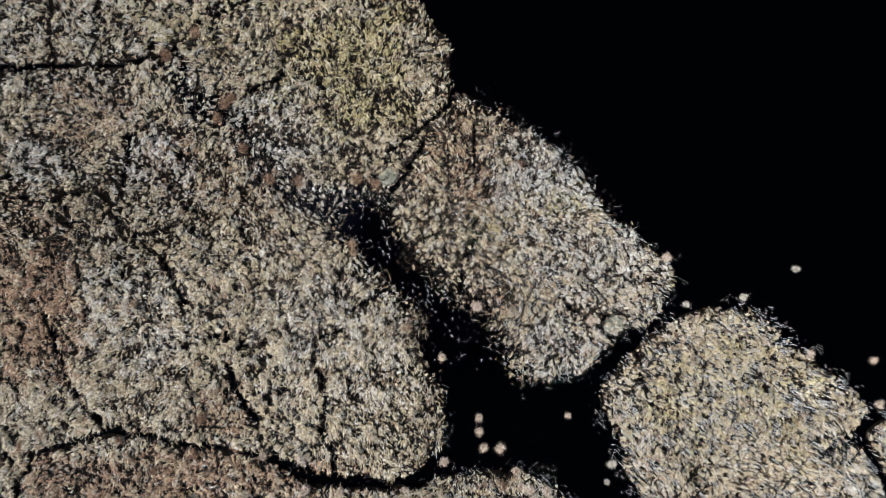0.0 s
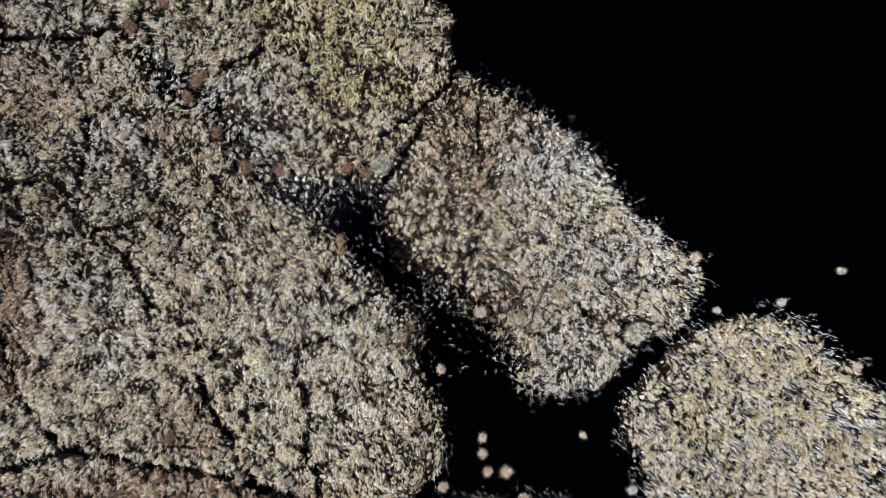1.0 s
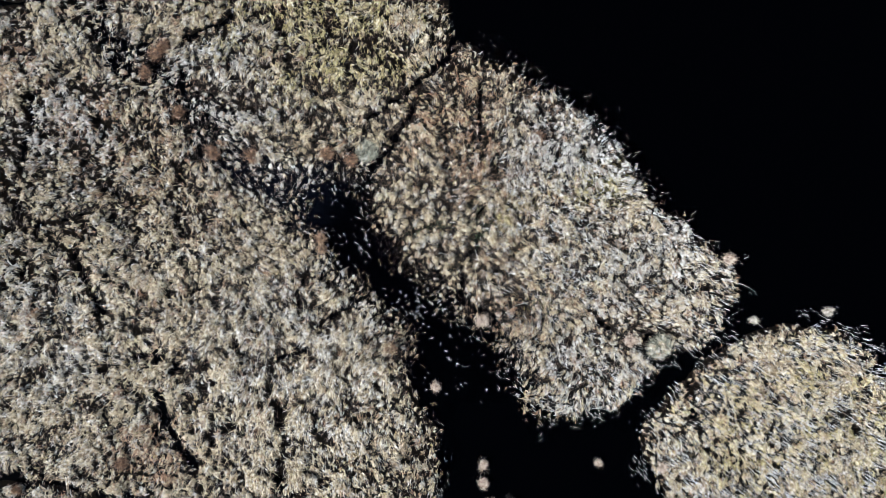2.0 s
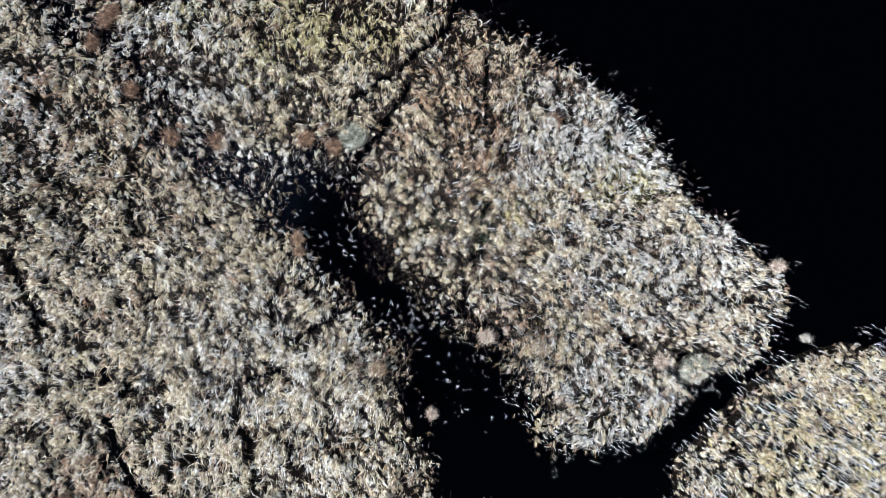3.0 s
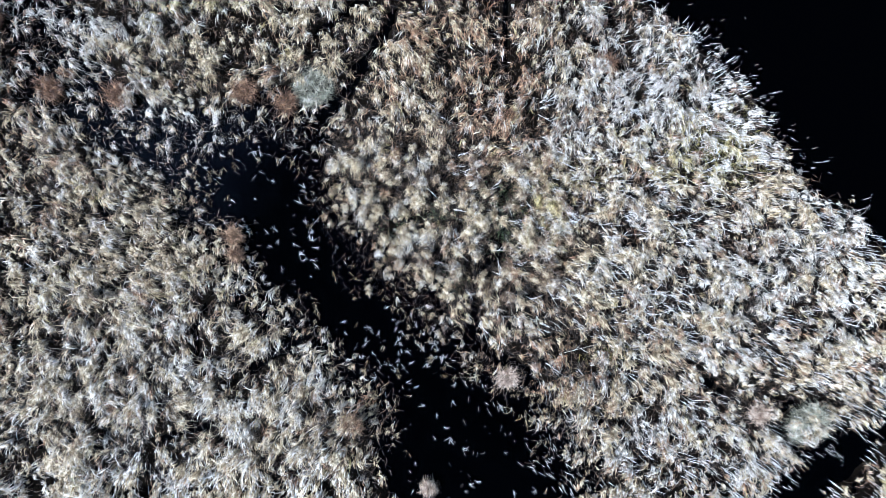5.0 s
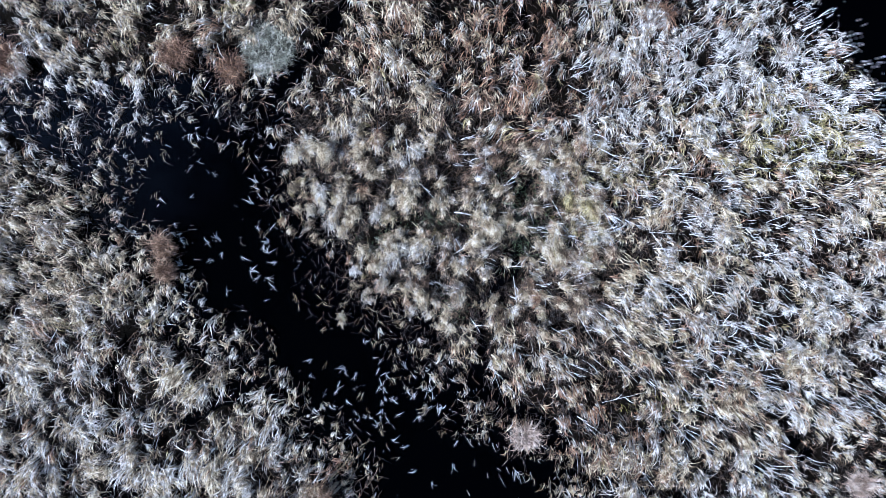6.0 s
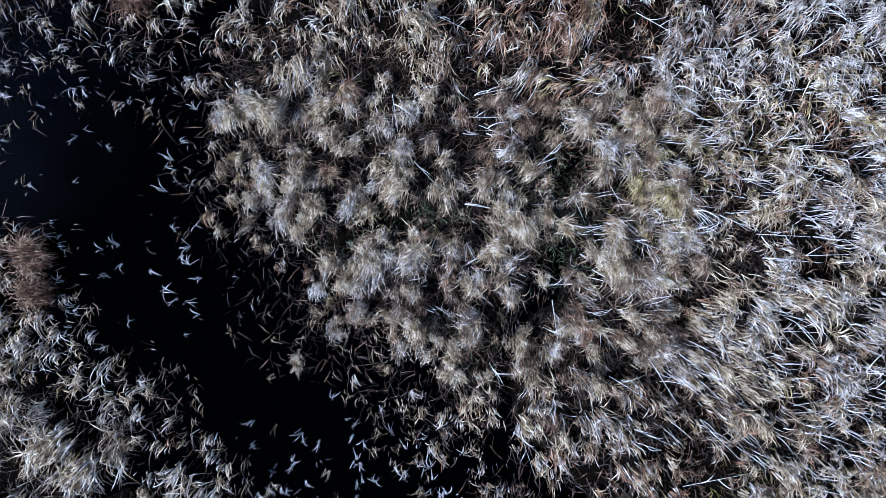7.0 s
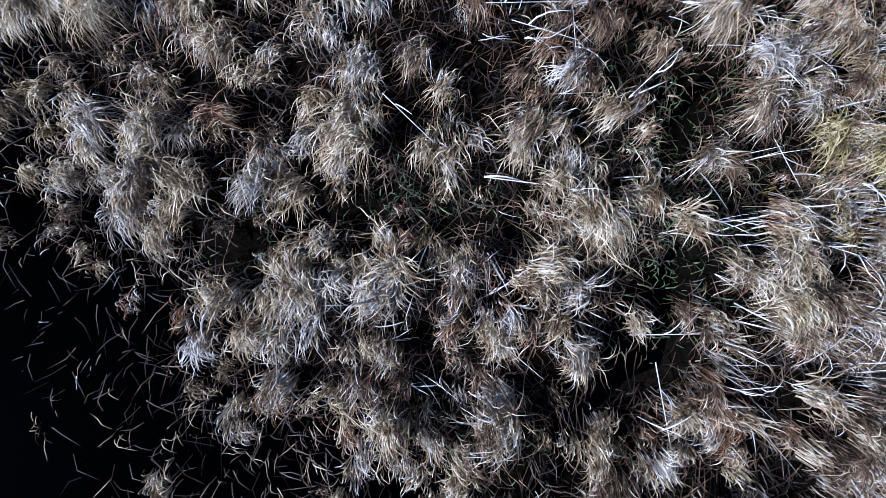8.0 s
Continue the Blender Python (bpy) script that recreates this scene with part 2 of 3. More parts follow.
def plan(x, y):
    """Land (metres inside the shore), runs (1 on a run) and wetness (1 in the hollow) at places."""
    land = np.maximum(inside_by(x, y, SHORE + POND), inside_by(x, y, ISLET))
    land = land + 0.22 * value_noise(x, y, 0.9) + 0.12 * value_noise(x, y, 0.33)
    run = np.zeros(x.shape)
    wob = 0.11 * value_noise(x, y, 0.9) + 0.05 * value_noise(x, y, 0.3)
    for half, line in WEST_RUNS + EAST_RUNS:
        half = 0.012 + half
        d, _ = line_gap(x + wob, y - wob, line)
        run = np.maximum(run, (1 - smooth(half * 0.8, half * 1.5, d)) * np.clip(1.2 + 0.6 * value_noise(x, y, 0.6) + (half > 0.12), 0, 1))
    # fine cracks between the cushions of the western bed
    bend = 0.25 * value_noise(x, y, 0.5)
    for size, side in ((2.4, 0.0), (1.7, 37.0)):
        crack = 1 - smooth(0.035 / size, 0.085 / size, np.abs(value_noise(x + bend + side, y - bend, size)))
        run = np.maximum(run, crack * smooth(-0.1, 0.3, value_noise(x - side, y + 11.0, 1.5)) * (1 - smooth(-3.0, -1.0, x)) * (1 - 0.8 * smooth(1.0, 5.0, y)))
    d, along = line_gap(x, y, HOLLOW)
    wet = (1 - smooth(0.2, 1.4 - 0.6 * along, d + 0.4 * value_noise(x, y, 0.8))) * (1 - 0.35 * along)
    ragged = 1 - smooth(0.8, 2.4, line_gap(x, y, POND_LINE)[0])
    return land, run, wet, ragged


def height(x, y, land, run, wet, ragged):
    """The bed's height: peat a hand over the water, falling away under it."""
    z = -0.6 + 0.68 * smooth(-0.9, 0.25, land - 0.9 * ragged) + 0.035 * value_noise(x, y, 1.7) + 0.06 * value_noise(x, y, 0.55) * smooth(0.2, 1.0, land)
    return z - 0.12 * run - 0.16 * wet


# ------------------------------------------------------------ ground and water
def sheet(name, xs, ys, zs, material):
    me = bpy.data.meshes.new(name)
    nx, ny = len(xs), len(ys)
    gx, gy = np.meshgrid(xs, ys)
    me.vertices.add(nx * ny)
    me.vertices.foreach_set("co", np.stack([gx, gy, zs], -1).astype(np.float32).ravel())
    i = (np.arange(ny - 1)[:, None] * nx + np.arange(nx - 1)[None, :]).ravel()
    quads = np.stack([i, i + 1, i + 1 + nx, i + nx], -1)
    me.loops.add(quads.size)
    me.loops.foreach_set("vertex_index", quads.ravel().astype(np.int32))
    me.polygons.add(len(quads))
    me.polygons.foreach_set("loop_start", (np.arange(len(quads)) * 4).astype(np.int32))
    me.polygons.foreach_set("use_smooth", np.ones(len(quads), bool))
    me.update(calc_edges=True)
    me.materials.append(material)
    return new(name, me)


far = np.array([30, 45, 80, 160, 400, 1000, 2500.0])
xs = np.concatenate([-far[::-1], np.arange(-21, 21.01, 0.18), far])
ys = np.concatenate([-far[::-1], np.arange(-14, 12.01, 0.18), far])
gx, gy = np.meshgrid(xs, ys)
ground = sheet("ground", xs, ys, height(gx, gy, *plan(gx, gy)), SHADED_PEAT)
tagged(ground, "peat bed under the dead sedge, blackened for the sward's shade", "ground", kind="structure")
wx = np.concatenate([-far[::-1], np.arange(-21, 21.01, 3.0), far])
water = sheet("water", wx, wx, np.zeros((len(wx), len(wx))), WATER)
tagged(water, "still black peaty water of the lake and pond", "water", kind="structure")


# ------------------------------------------------------------ blades
def ribbons(name, base, way, reach, rise, drop, wide, material, cuts=3, belly=1.5, wave=0.0):
    """One mesh of many arched blades: from base they rise, lean along way (an angle) by reach and end at a height drop over the base."""
    n = len(base)
    d = np.stack([np.cos(way), np.sin(way), np.zeros(n)], -1)
    roll = rng.normal(0, 0.6, n)
    side = np.stack([-np.sin(way), np.cos(way), np.zeros(n)], -1) * np.cos(roll)[:, None] + np.array([0, 0, 1.0]) * np.sin(roll)[:, None]
    up = np.array([0, 0, 1.0])
    p1 = base + d * (reach * 0.28)[:, None] + up * (rise * belly)[:, None]
    across = np.stack([-np.sin(way), np.cos(way), np.zeros(n)], -1)
    p1 = p1 + across * (rng.normal(0, 0.14, n) * reach)[:, None]
    p2 = base + d * reach[:, None] + up * drop[:, None]
    swing = rng.normal(0, 0.16, n) * reach
    p2 = p2 + across * swing[:, None]
    bends, phase = rng.uniform(4.0, 9.0, n), rng.uniform(0, 6.28, n)
    rows = []
    for k in range(cuts):
        h = k / cuts
        c = base * (1 - h) ** 2 + p1 * (2 * h * (1 - h)) + p2 * h * h
        c = c + (across + up * 0.5) * (wave * h * np.sin(bends * h + phase) * reach)[:, None]
        w = (wide * (1 - 0.75 * h * h) / 2)[:, None]
        rows += [c - side * w, c + side * w]
    rows.append(p2)
    verts = np.stack(rows, 1).astype(np.float32)
    per = 2 * cuts + 1
    tri = []
    for k in range(cuts - 1):
        tri += [(2 * k, 2 * k + 1, 2 * k + 3), (2 * k, 2 * k + 3, 2 * k + 2)]
    tri.append((2 * cuts - 2, 2 * cuts - 1, 2 * cuts))
    faces = (np.arange(n)[:, None, None] * per + np.array(tri)[None]).astype(np.int32)
    me = bpy.data.meshes.new(name)
    me.vertices.add(n * per)
    me.vertices.foreach_set("co", verts.ravel())
    me.loops.add(faces.size)
    me.loops.foreach_set("vertex_index", faces.ravel())
    me.polygons.add(n * len(tri))
    me.polygons.foreach_set("loop_start", (np.arange(n * len(tri)) * 3).astype(np.int32))
    me.update(calc_edges=True)
    me.materials.append(material)
    return me


def comb(x, y):
    """The way in which the dead leaves hang, as an angle: mostly towards -y."""
    return radians(-84) + 0.75 * value_noise(x, y, 2.3) + 0.45 * value_noise(x, y, 0.7) + 0.35 * smooth(1.0, 6.0, x) - 0.4 * smooth(2.0, 6.0, y) * smooth(4.0, 9.0, -x)


def blot(x, y, cx, cy, rx, ry):
    q = np.hypot((x - cx) / rx, (y - cy) / ry) + 0.45 * value_noise(x, y, 1.1) + 0.2 * value_noise(x, y, 0.4)
    return 1 - smooth(0.55, 1.25, q)


def kinds(x, y):
    """How much olive, rust and grey growth stands at a place; the rest is straw."""
    olive = np.maximum.reduce([0.62 * blot(x, y, -3.8, 6.6, 3.0, 2.8), 0.3 * blot(x, y, 4.2, 0.9, 1.6, 0.7), 0.3 * blot(x, y, 12.5, -7.0, 4.5, 3.4),
                               0.15 * blot(x, y, -9.5, 8.5, 4.5, 2.2), 0.2 * blot(x, y, 2.05, -0.1, 0.6, 0.45), 0.3 * blot(x, y, 2.6, 0.5, 0.5, 0.4)])
    rust = np.maximum.reduce([blot(x, y, -17.9, -4.0, 2.1, 3.6), 0.6 * blot(x, y, -18.3, 0.3, 1.2, 1.3), 0.5 * blot(x, y, -15.5, 4.6, 1.9, 1.4),
                              0.8 * blot(x, y, -12.5, -11.2, 8.0, 1.7), 0.5 * blot(x, y, -9.8, -8.0, 1.4, 1.1), 0.5 * blot(x, y, 0.3, 2.6, 1.5, 1.7),
                              0.3 * blot(x, y, -10.5, 2.0, 2.5, 2.5), 0.5 * blot(x, y, 2.2, -3.4, 1.0, 0.5)])
    grey = np.maximum.reduce([0.75 * blot(x, y, -12.6, 2.6, 2.0, 1.8), 0.7 * blot(x, y, 4.3, 2.0, 2.4, 2.0), 0.7 * blot(x, y, -17.5, 2.6, 1.5, 1.3),
                              0.6 * blot(x, y, -7.2, 4.0, 2.0, 2.0), 0.35 * blot(x, y, 4.6, -5.2, 2.4, 1.4), 0.4 * blot(x, y, 6.5, -1.2, 2.8, 1.6),
                              0.45 * blot(x, y, -13.5, -3.8, 2.5, 2.2), 0.3 * blot(x, y, -4.5, -5.0, 3.0, 4.0), 0.3 * blot(x, y, -16.0, 8.0, 5.5, 3.0)])
    return olive, rust, grey


spots = []
for step, low, high in ((0.135, 0.0, 2.45), (0.165, 2.45, 7.8), (0.172, 7.8, 99.0)):
    x, y = np.meshgrid(np.arange(-21, 21, step), np.arange(-13.6, 11.6, step))
    x, y = (v.ravel() + rng.uniform(-0.5, 0.5, v.size) * step for v in (x, y))
    far_off = np.maximum(np.abs(x), 1.75 * np.abs(y + 0.6))
    spots.append(np.stack([x, y])[:, (far_off >= low) & (far_off < high)])
tx, ty = np.concatenate(spots, 1)
land, run, wet, ragged = plan(tx, ty)
away = smooth(2.4, 4.5, np.maximum(np.abs(tx), 1.75 * np.abs(ty + 0.6)))
grain = np.where(np.maximum(np.abs(tx), 1.75 * np.abs(ty + 0.6)) < 2.45, value_noise(tx, ty, 0.17), np.where(tx < -9.0, value_noise(tx, ty, 0.33), value_noise(tx, ty, 0.24)))
cover = smooth(-0.2 - 0.25 * ragged, 0.22 + 0.45 * ragged, land) * (1 - run) * (1 - 0.42 * wet) * np.clip(0.84 + 0.16 * away + (0.85 - 0.4 * away) * grain + 0.15 * value_noise(tx, ty, 0.9), 0.1 + 0.5 * away, 1)
keep = rng.random(tx.size) < cover
tx, ty, land, run, wet, ragged, away, grain = (v[keep] for v in (tx, ty, land, run, wet, ragged, away, grain))
tz = np.maximum(height(tx, ty, land, run, wet, ragged), -0.04)
olive, rust, grey = kinds(tx, ty)
dice = rng.random(tx.size)
kind = np.zeros(tx.size, int)
kind = np.where(dice < olive * 0.85, 1, kind)
kind = np.where((kind == 0) & (rng.random(tx.size) < rust * 0.8 + 0.05), 2, kind)
kind = np.where((kind == 0) & (rng.random(tx.size) < grey * 0.85 + 0.14 + 0.3 * wet + 0.25 * smooth(2.0, 3.5, tx) * (1 - smooth(8.0, 9.5, tx))), 3, kind)
brown = np.maximum.reduce([(0.12 + 0.1 * smooth(-3.0, -1.0, tx)) * (1 - grey), 0.85 * blot(tx, ty, 1.0, 1.3, 1.6, 1.2), 0.5 * smooth(0.6, 1.2, tx) * (1 - smooth(2.2, 3.5, tx))])
kind = np.where((kind == 0) & (rng.random(tx.size) < brown), 4, kind)
ring = np.maximum(np.abs(tx), 1.75 * np.abs(ty + 0.6))
zone = np.where(ring < 2.45, 0, np.where(ring < 7.8, 1, 2))
sward = np.clip(1.0 + 0.85 * grain + 0.25 * value_noise(tx, ty, 1.1) + 0.2 * value_noise(tx, ty, 0.55), 0.4 + 0.15 * away, 1.75)
plump = np.clip(1 + 0.3 * rng.normal(0, 1, tx.size), 0.4, 1.8) * sward * (0.4 + 0.6 * smooth(-0.1, 0.5 + 0.8 * ragged, land)) * (1 - 0.3 * wet)
beside = np.zeros(tx.size)   # tufts beside a run stay short
for half, line in WEST_RUNS + EAST_RUNS:
    beside = np.maximum(beside, 1 - smooth(half + 0.05, half + 0.25, line_gap(tx, ty, line)[0]))
plump *= 1 - 0.35 * beside
tuft_turn = rng.normal(0, 0.34, tx.size)
LABELS = ("dead straw-coloured sedge in draped tufts on peat", "olive and yellowish sedge among the straw", "rusty brown dead grass in low tufts", "bleached grey sedge in draped tufts", "old dark brown sedge in low tufts")
NAMES = ("sedge_straw", "sedge_olive", "sedge_rusty", "sedge_bleached", "sedge_brown")
# a tuft is a handful of locks, a lock a few leaves that hang together; nearer the middle the leaves are finer and more
LOCKS, LEAVES, WIDE, CUTS = (8, 6, 6), (15, 6, 4), (0.0052, 0.0094, 0.0148), (5, 3, 2)
for z in range(3):
    pick = np.where(zone == z)[0]
    tuft = np.repeat(pick, np.maximum(2, np.round(LOCKS[z] * plump[pick] ** 0.8)).astype(int))
    m = len(tuft)
    rad, turn = (0.06, 0.075, 0.09)[z] * plump[tuft] ** 0.5 * np.sqrt(rng.random(m)), rng.uniform(0, 2 * math.pi, m)
    hang = comb(tx[tuft], ty[tuft]) + tuft_turn[tuft]
    drape = smooth(1.5, 4.0, -tx[tuft]) * smooth(0.5, 3.0, -ty[tuft])   # the south-western bed hangs longer
    cushion = 1 - smooth(-11.0, -7.5, tx[tuft] + 0.3 * ty[tuft])            # the western bed grows in round cushions
    cushion = cushion * (1 - smooth(2.0, 5.0, ty[tuft]))
    lock_way = hang + rng.normal(0, 0.36, m) - (0.3 + 0.8 * cushion) * np.sin(turn - hang)
    lock_way = np.where(rng.random(m) < 0.1, rng.uniform(0, 2 * math.pi, m), lock_way)
    size = plump[tuft] ** 0.6 * rng.uniform(0.65, 1.25, m)
    lock_reach = ((0.12, 0.15, 0.16)[z] + 0.08 * drape - 0.03 * cushion) * size * rng.uniform(0.5, 1.35, m)
    lock_rise = 0.13 * size * (1 - 2.5 * rad)
    lock_drop = lock_rise * rng.uniform(-0.7, 0.55, m)
    lock_base = np.stack([tx[tuft] + rad * np.cos(turn), ty[tuft] + rad * np.sin(turn), tz[tuft] - 0.02 + 0.2 * np.clip(sward[tuft] - 0.5, 0, 1.2)], -1)
    any_kind = np.where(rng.random(m) < 0.03 + 0.85 * olive[tuft], 1, np.where(rng.random(m) < 0.07 + 0.08 * smooth(-0.5, 1.0, tx[tuft]) + 0.6 * rust[tuft], 2, np.where(rng.random(m) < 0.27 + 0.6 * np.maximum(grey[tuft], wet[tuft]), 3, 0)))
    lock_kind = np.where(rng.random(m) < 0.55, kind[tuft], any_kind)
    own = np.repeat(np.arange(m), np.maximum(2, np.round(LEAVES[z] * rng.uniform(0.6, 1.4, m))).astype(int))
    n = len(own)
    base = lock_base[own] + rng.normal(0, 1, (n, 3)) * np.array([0.022, 0.022, 0.014])
    way = lock_way[own] + rng.normal(0, (0.27, 0.22, 0.17)[z], n)
    way = np.where(rng.random(n) < (0.12, 0.08, 0.05)[z], rng.uniform(0, 2 * math.pi, n), way)
    reach = lock_reach[own] * rng.uniform(0.4, 1.25, n)
    rise, drop = lock_rise[own] * rng.uniform(0.8, 1.15, n), lock_drop[own] * rng.uniform(0.8, 1.2, n) + rng.normal(0, 0.012, n)
    wide = WIDE[z] * rng.uniform(0.6, 1.25, n)
    leaf_kind = np.where(rng.random(n) < 0.35, lock_kind[np.roll(own, 40)], lock_kind[own])
    for k, mat in enumerate((STRAW, OLIVE, RUST, GREY, BROWN)):
        q = leaf_kind == k
        if q.any():
            me = ribbons(NAMES[k], base[q], way[q], reach[q], rise[q], drop[q], wide[q], mat, CUTS[z], wave=(0.07, 0.06, 0.0)[z])
            tagged(new(NAMES[k], me), LABELS[k], "sedge", kind="stuff")

# thatch of fallen leaves under the tufts, its colour darkened for the shade there
for x0, x1, y0, y1, dense, wide in ((-3.2, 3.2, -2.6, 1.4, 700, 0.006), (-8.5, 8.5, -5.6, 4.4, 260, 0.010), (-21, 21, -13.6, 11.6, 75, 0.018)):
    n = int((x1 - x0) * (y1 - y0) * dense)
    x, y = rng.uniform(x0, x1, n), rng.uniform(y0, y1, n)
    fl, fr, fw, fg = plan(x, y)
    keep = rng.random(n) < smooth(-0.2 - 0.3 * fg, 0.4 + 0.7 * fg, fl) * (1 - 0.6 * fw) * (1 - 0.9 * fr)
    if dense < 700:
        keep &= ~((np.abs(x) < 3.2) & (np.abs(y + 0.6) < 2.0))
    if dense < 200:
        keep &= ~((np.abs(x) < 8.5) & (np.abs(y + 0.6) < 5.0))
    x, y, fl, fr, fw, fg = (v[keep] for v in (x, y, fl, fr, fw, fg))
    n = len(x)
    base = np.stack([x, y, np.maximum(height(x, y, fl, fr, fw, fg), -0.01) + rng.uniform(0, 0.05, n)], -1)
    me = ribbons("thatch", base, comb(x, y) + rng.normal(0, 1.1, n), rng.uniform(0.08, 0.22, n), rng.uniform(0.01, 0.06, n), rng.uniform(-0.01, 0.05, n), wide * rng.uniform(0.6, 1.3, n), SHADED_THATCH, 2)
    tagged(new("thatch", me), "matted brown fallen sedge leaves on peat, darkened for shade under tufts", "thatch", kind="stuff")

# low moss and young grass between the tufts
for name, mat, spots, dense, label in (
        ("moss", MOSS, [(1.82, 0.36, 0.22, 0.16), (1.87, -0.5, 0.2, 0.16), (2.2, -0.41, 0.2, 0.14), (2.72, 0.31, 0.4, 0.2), (3.29, -2.99, 0.3, 0.15), (5.2, 1.2, 0.5, 0.4), (5.36, 0.68, 0.5, 0.3)], 800, "low yellow-green moss between the sedge tufts"),
        ("young_grass", GREEN, [(-0.12, -0.31, 0.2, 0.12), (-0.86, -0.63, 0.16, 0.12), (-0.55, -0.43, 0.22, 0.1), (0.2, -1.62, 0.2, 0.14), (1.2, -0.1, 0.25, 0.3), (1.2, -0.7, 0.2, 0.25)], 900, "short dark green grass in a hollow")):
    base = np.concatenate([np.stack([rng.normal(cx, sx, int(dense * sx * sy * 6)), rng.normal(cy, sy, int(dense * sx * sy * 6))], -1) for cx, cy, sx, sy in spots])
    n = len(base)
    zz = height(base[:, 0], base[:, 1], *plan(base[:, 0], base[:, 1]))
    tall = rng.uniform(0.04, 0.12, n)
    me = ribbons(name, np.column_stack([base, zz]), rng.uniform(0, 2 * math.pi, n), tall * 0.8, tall, tall * 0.5, rng.uniform(0.004, 0.008, n), mat, 2)
    tagged(new(name, me), label, "moss" if name == "moss" else "grass", kind="stuff")

# ------------------------------------------------------------ reeds
rx, ry = np.meshgrid(np.arange(-21, 21, 0.16), np.arange(-13.6, 11.6, 0.16))
rx = (rx + rng.uniform(-0.5, 0.5, rx.shape) * 0.16).ravel()
ry = (ry + rng.uniform(-0.5, 0.5, ry.shape) * 0.16).ravel()
rl, rr, rw, rg = plan(rx, ry)
east = smooth(0.4, 2.4, rx - 0.25 * (ry + 1)) * (ry < 6)         # the reed bed along the lake
islet = smooth(6.3, 7.5, rx) * smooth(3.3, 4.2, -ry - 0.25 * (9.5 - np.minimum(rx, 9.5)))
ring = np.maximum(np.abs(rx), 1.75 * np.abs(ry + 0.6))
fringe = smooth(0.5, 2.0, rx - 0.2 * ry) * (1 - smooth(0.2, 1.4, rl))
thick = np.maximum.reduce([0.28 * east, 0.24 + 0 * rx, 0.5 * smooth(0.7, 1.3, rx) * (ring < 2.45), 0.42 * islet, 0.8 * rw, 0.16 * rg, 0.4 * fringe])
thick = thick * smooth(-0.55 - 0.3 * rg - 0.2 * fringe, 0.15, rl) * (1 - 0.8 * rr) * np.clip(0.75 + 0.6 * value_noise(rx, ry, 1.0), 0, 1)
keep = rng.random(rx.size) < thick
rx, ry, rl, rr, rw, rg, east, islet, fringe = (v[keep] for v in (rx, ry, rl, rr, rw, rg, east, islet, fringe))
rz = np.maximum(height(rx, ry, rl, rr, rw, rg), -0.05)
grown = np.maximum.reduce([east, islet, 0.8 * fringe])
combed = np.maximum(islet, 0.7 * smooth(4.0, 6.0, rx))           # these all lean one way
bunch_way = radians(-18) - 0.2 * islet + (0.9 * value_noise(rx, ry, 1.5) + rng.normal(0, 0.55, len(rx)) * (1.4 - 0.7 * grown)) * (1 - 0.65 * combed)
bunch_lean = np.abs(rng.normal(0.42, 0.25, len(rx)))
ring = np.maximum(np.abs(rx), 1.75 * np.abs(ry + 0.6))
for z in range(3):
    pick = np.where(np.digitize(ring, (2.45, 7.8)) == z)[0]
    own = np.repeat(pick, rng.integers(1, (7, 5, 4)[z], len(pick)) + (3 * grown[pick]).astype(int))
    n = len(own)
    x, y = (v[own] + rng.normal(0, (0.035, 0.09, 0.10)[z], n) for v in (rx, ry))
    way = bunch_way[own] + rng.normal(0, (0.22, 0.45, 0.45)[z], n) * (1 - 0.5 * combed[own])
    tall = rng.uniform(0.14, 0.34, n) * (1 + (0.7, 0.35, 0.55)[z] * grown[own]) * (0.6 + 0.4 * smooth(-0.2, 0.8, rl[own]))
    lean = bunch_lean[own] + rng.normal(0, 0.13, n)
    reach = tall * np.sin(lean)
    drop = tall * np.cos(lean) * rng.uniform(0.75, 1.1, n)
    me = ribbons("reeds", np.stack([x, y, rz[own]], -1), way, reach, tall * np.cos(lean) * 0.4, drop, (0.0068, 0.0062, 0.0082)[z] * rng.uniform(0.6, 1.2, n), REED, 3, 1.0)
    tagged(new("reeds", me), "bleached white reed stems and leaves standing in sedge", "reeds", kind="stuff")

# ------------------------------------------------------------ stems in the water
qx, qy = rng.uniform(-7.5, 9.0, 26000), rng.uniform(-8.0, 7.0, 26000)
ql = plan(qx, qy)[0]
gap = line_gap(qx, qy, POND_LINE)[0]
near_pond = 1 - smooth(0.5, 1.6, gap)
keep = (ql < -0.05) & (rng.random(qx.size) < np.maximum(0.09 * near_pond, 0.45 * np.exp(np.minimum(ql, 0) / 0.2)) * np.clip(0.25 + 1.6 * value_noise(qx, qy, 0.8), 0, 1))
qx, qy = qx[keep], qy[keep]
n = len(qx)
me = ribbons("water_stems", np.stack([qx, qy, np.full(n, -0.02)], -1), rng.uniform(0, 2 * math.pi, n), rng.uniform(0.02, 0.12, n),
             rng.uniform(0.03, 0.13, n), rng.uniform(0.0, 0.1, n), rng.uniform(0.004, 0.008, n), GREY, 3)
tagged(new("water_stems", me), "thin bent dead stems poking out of black water", "stems", kind="stuff")


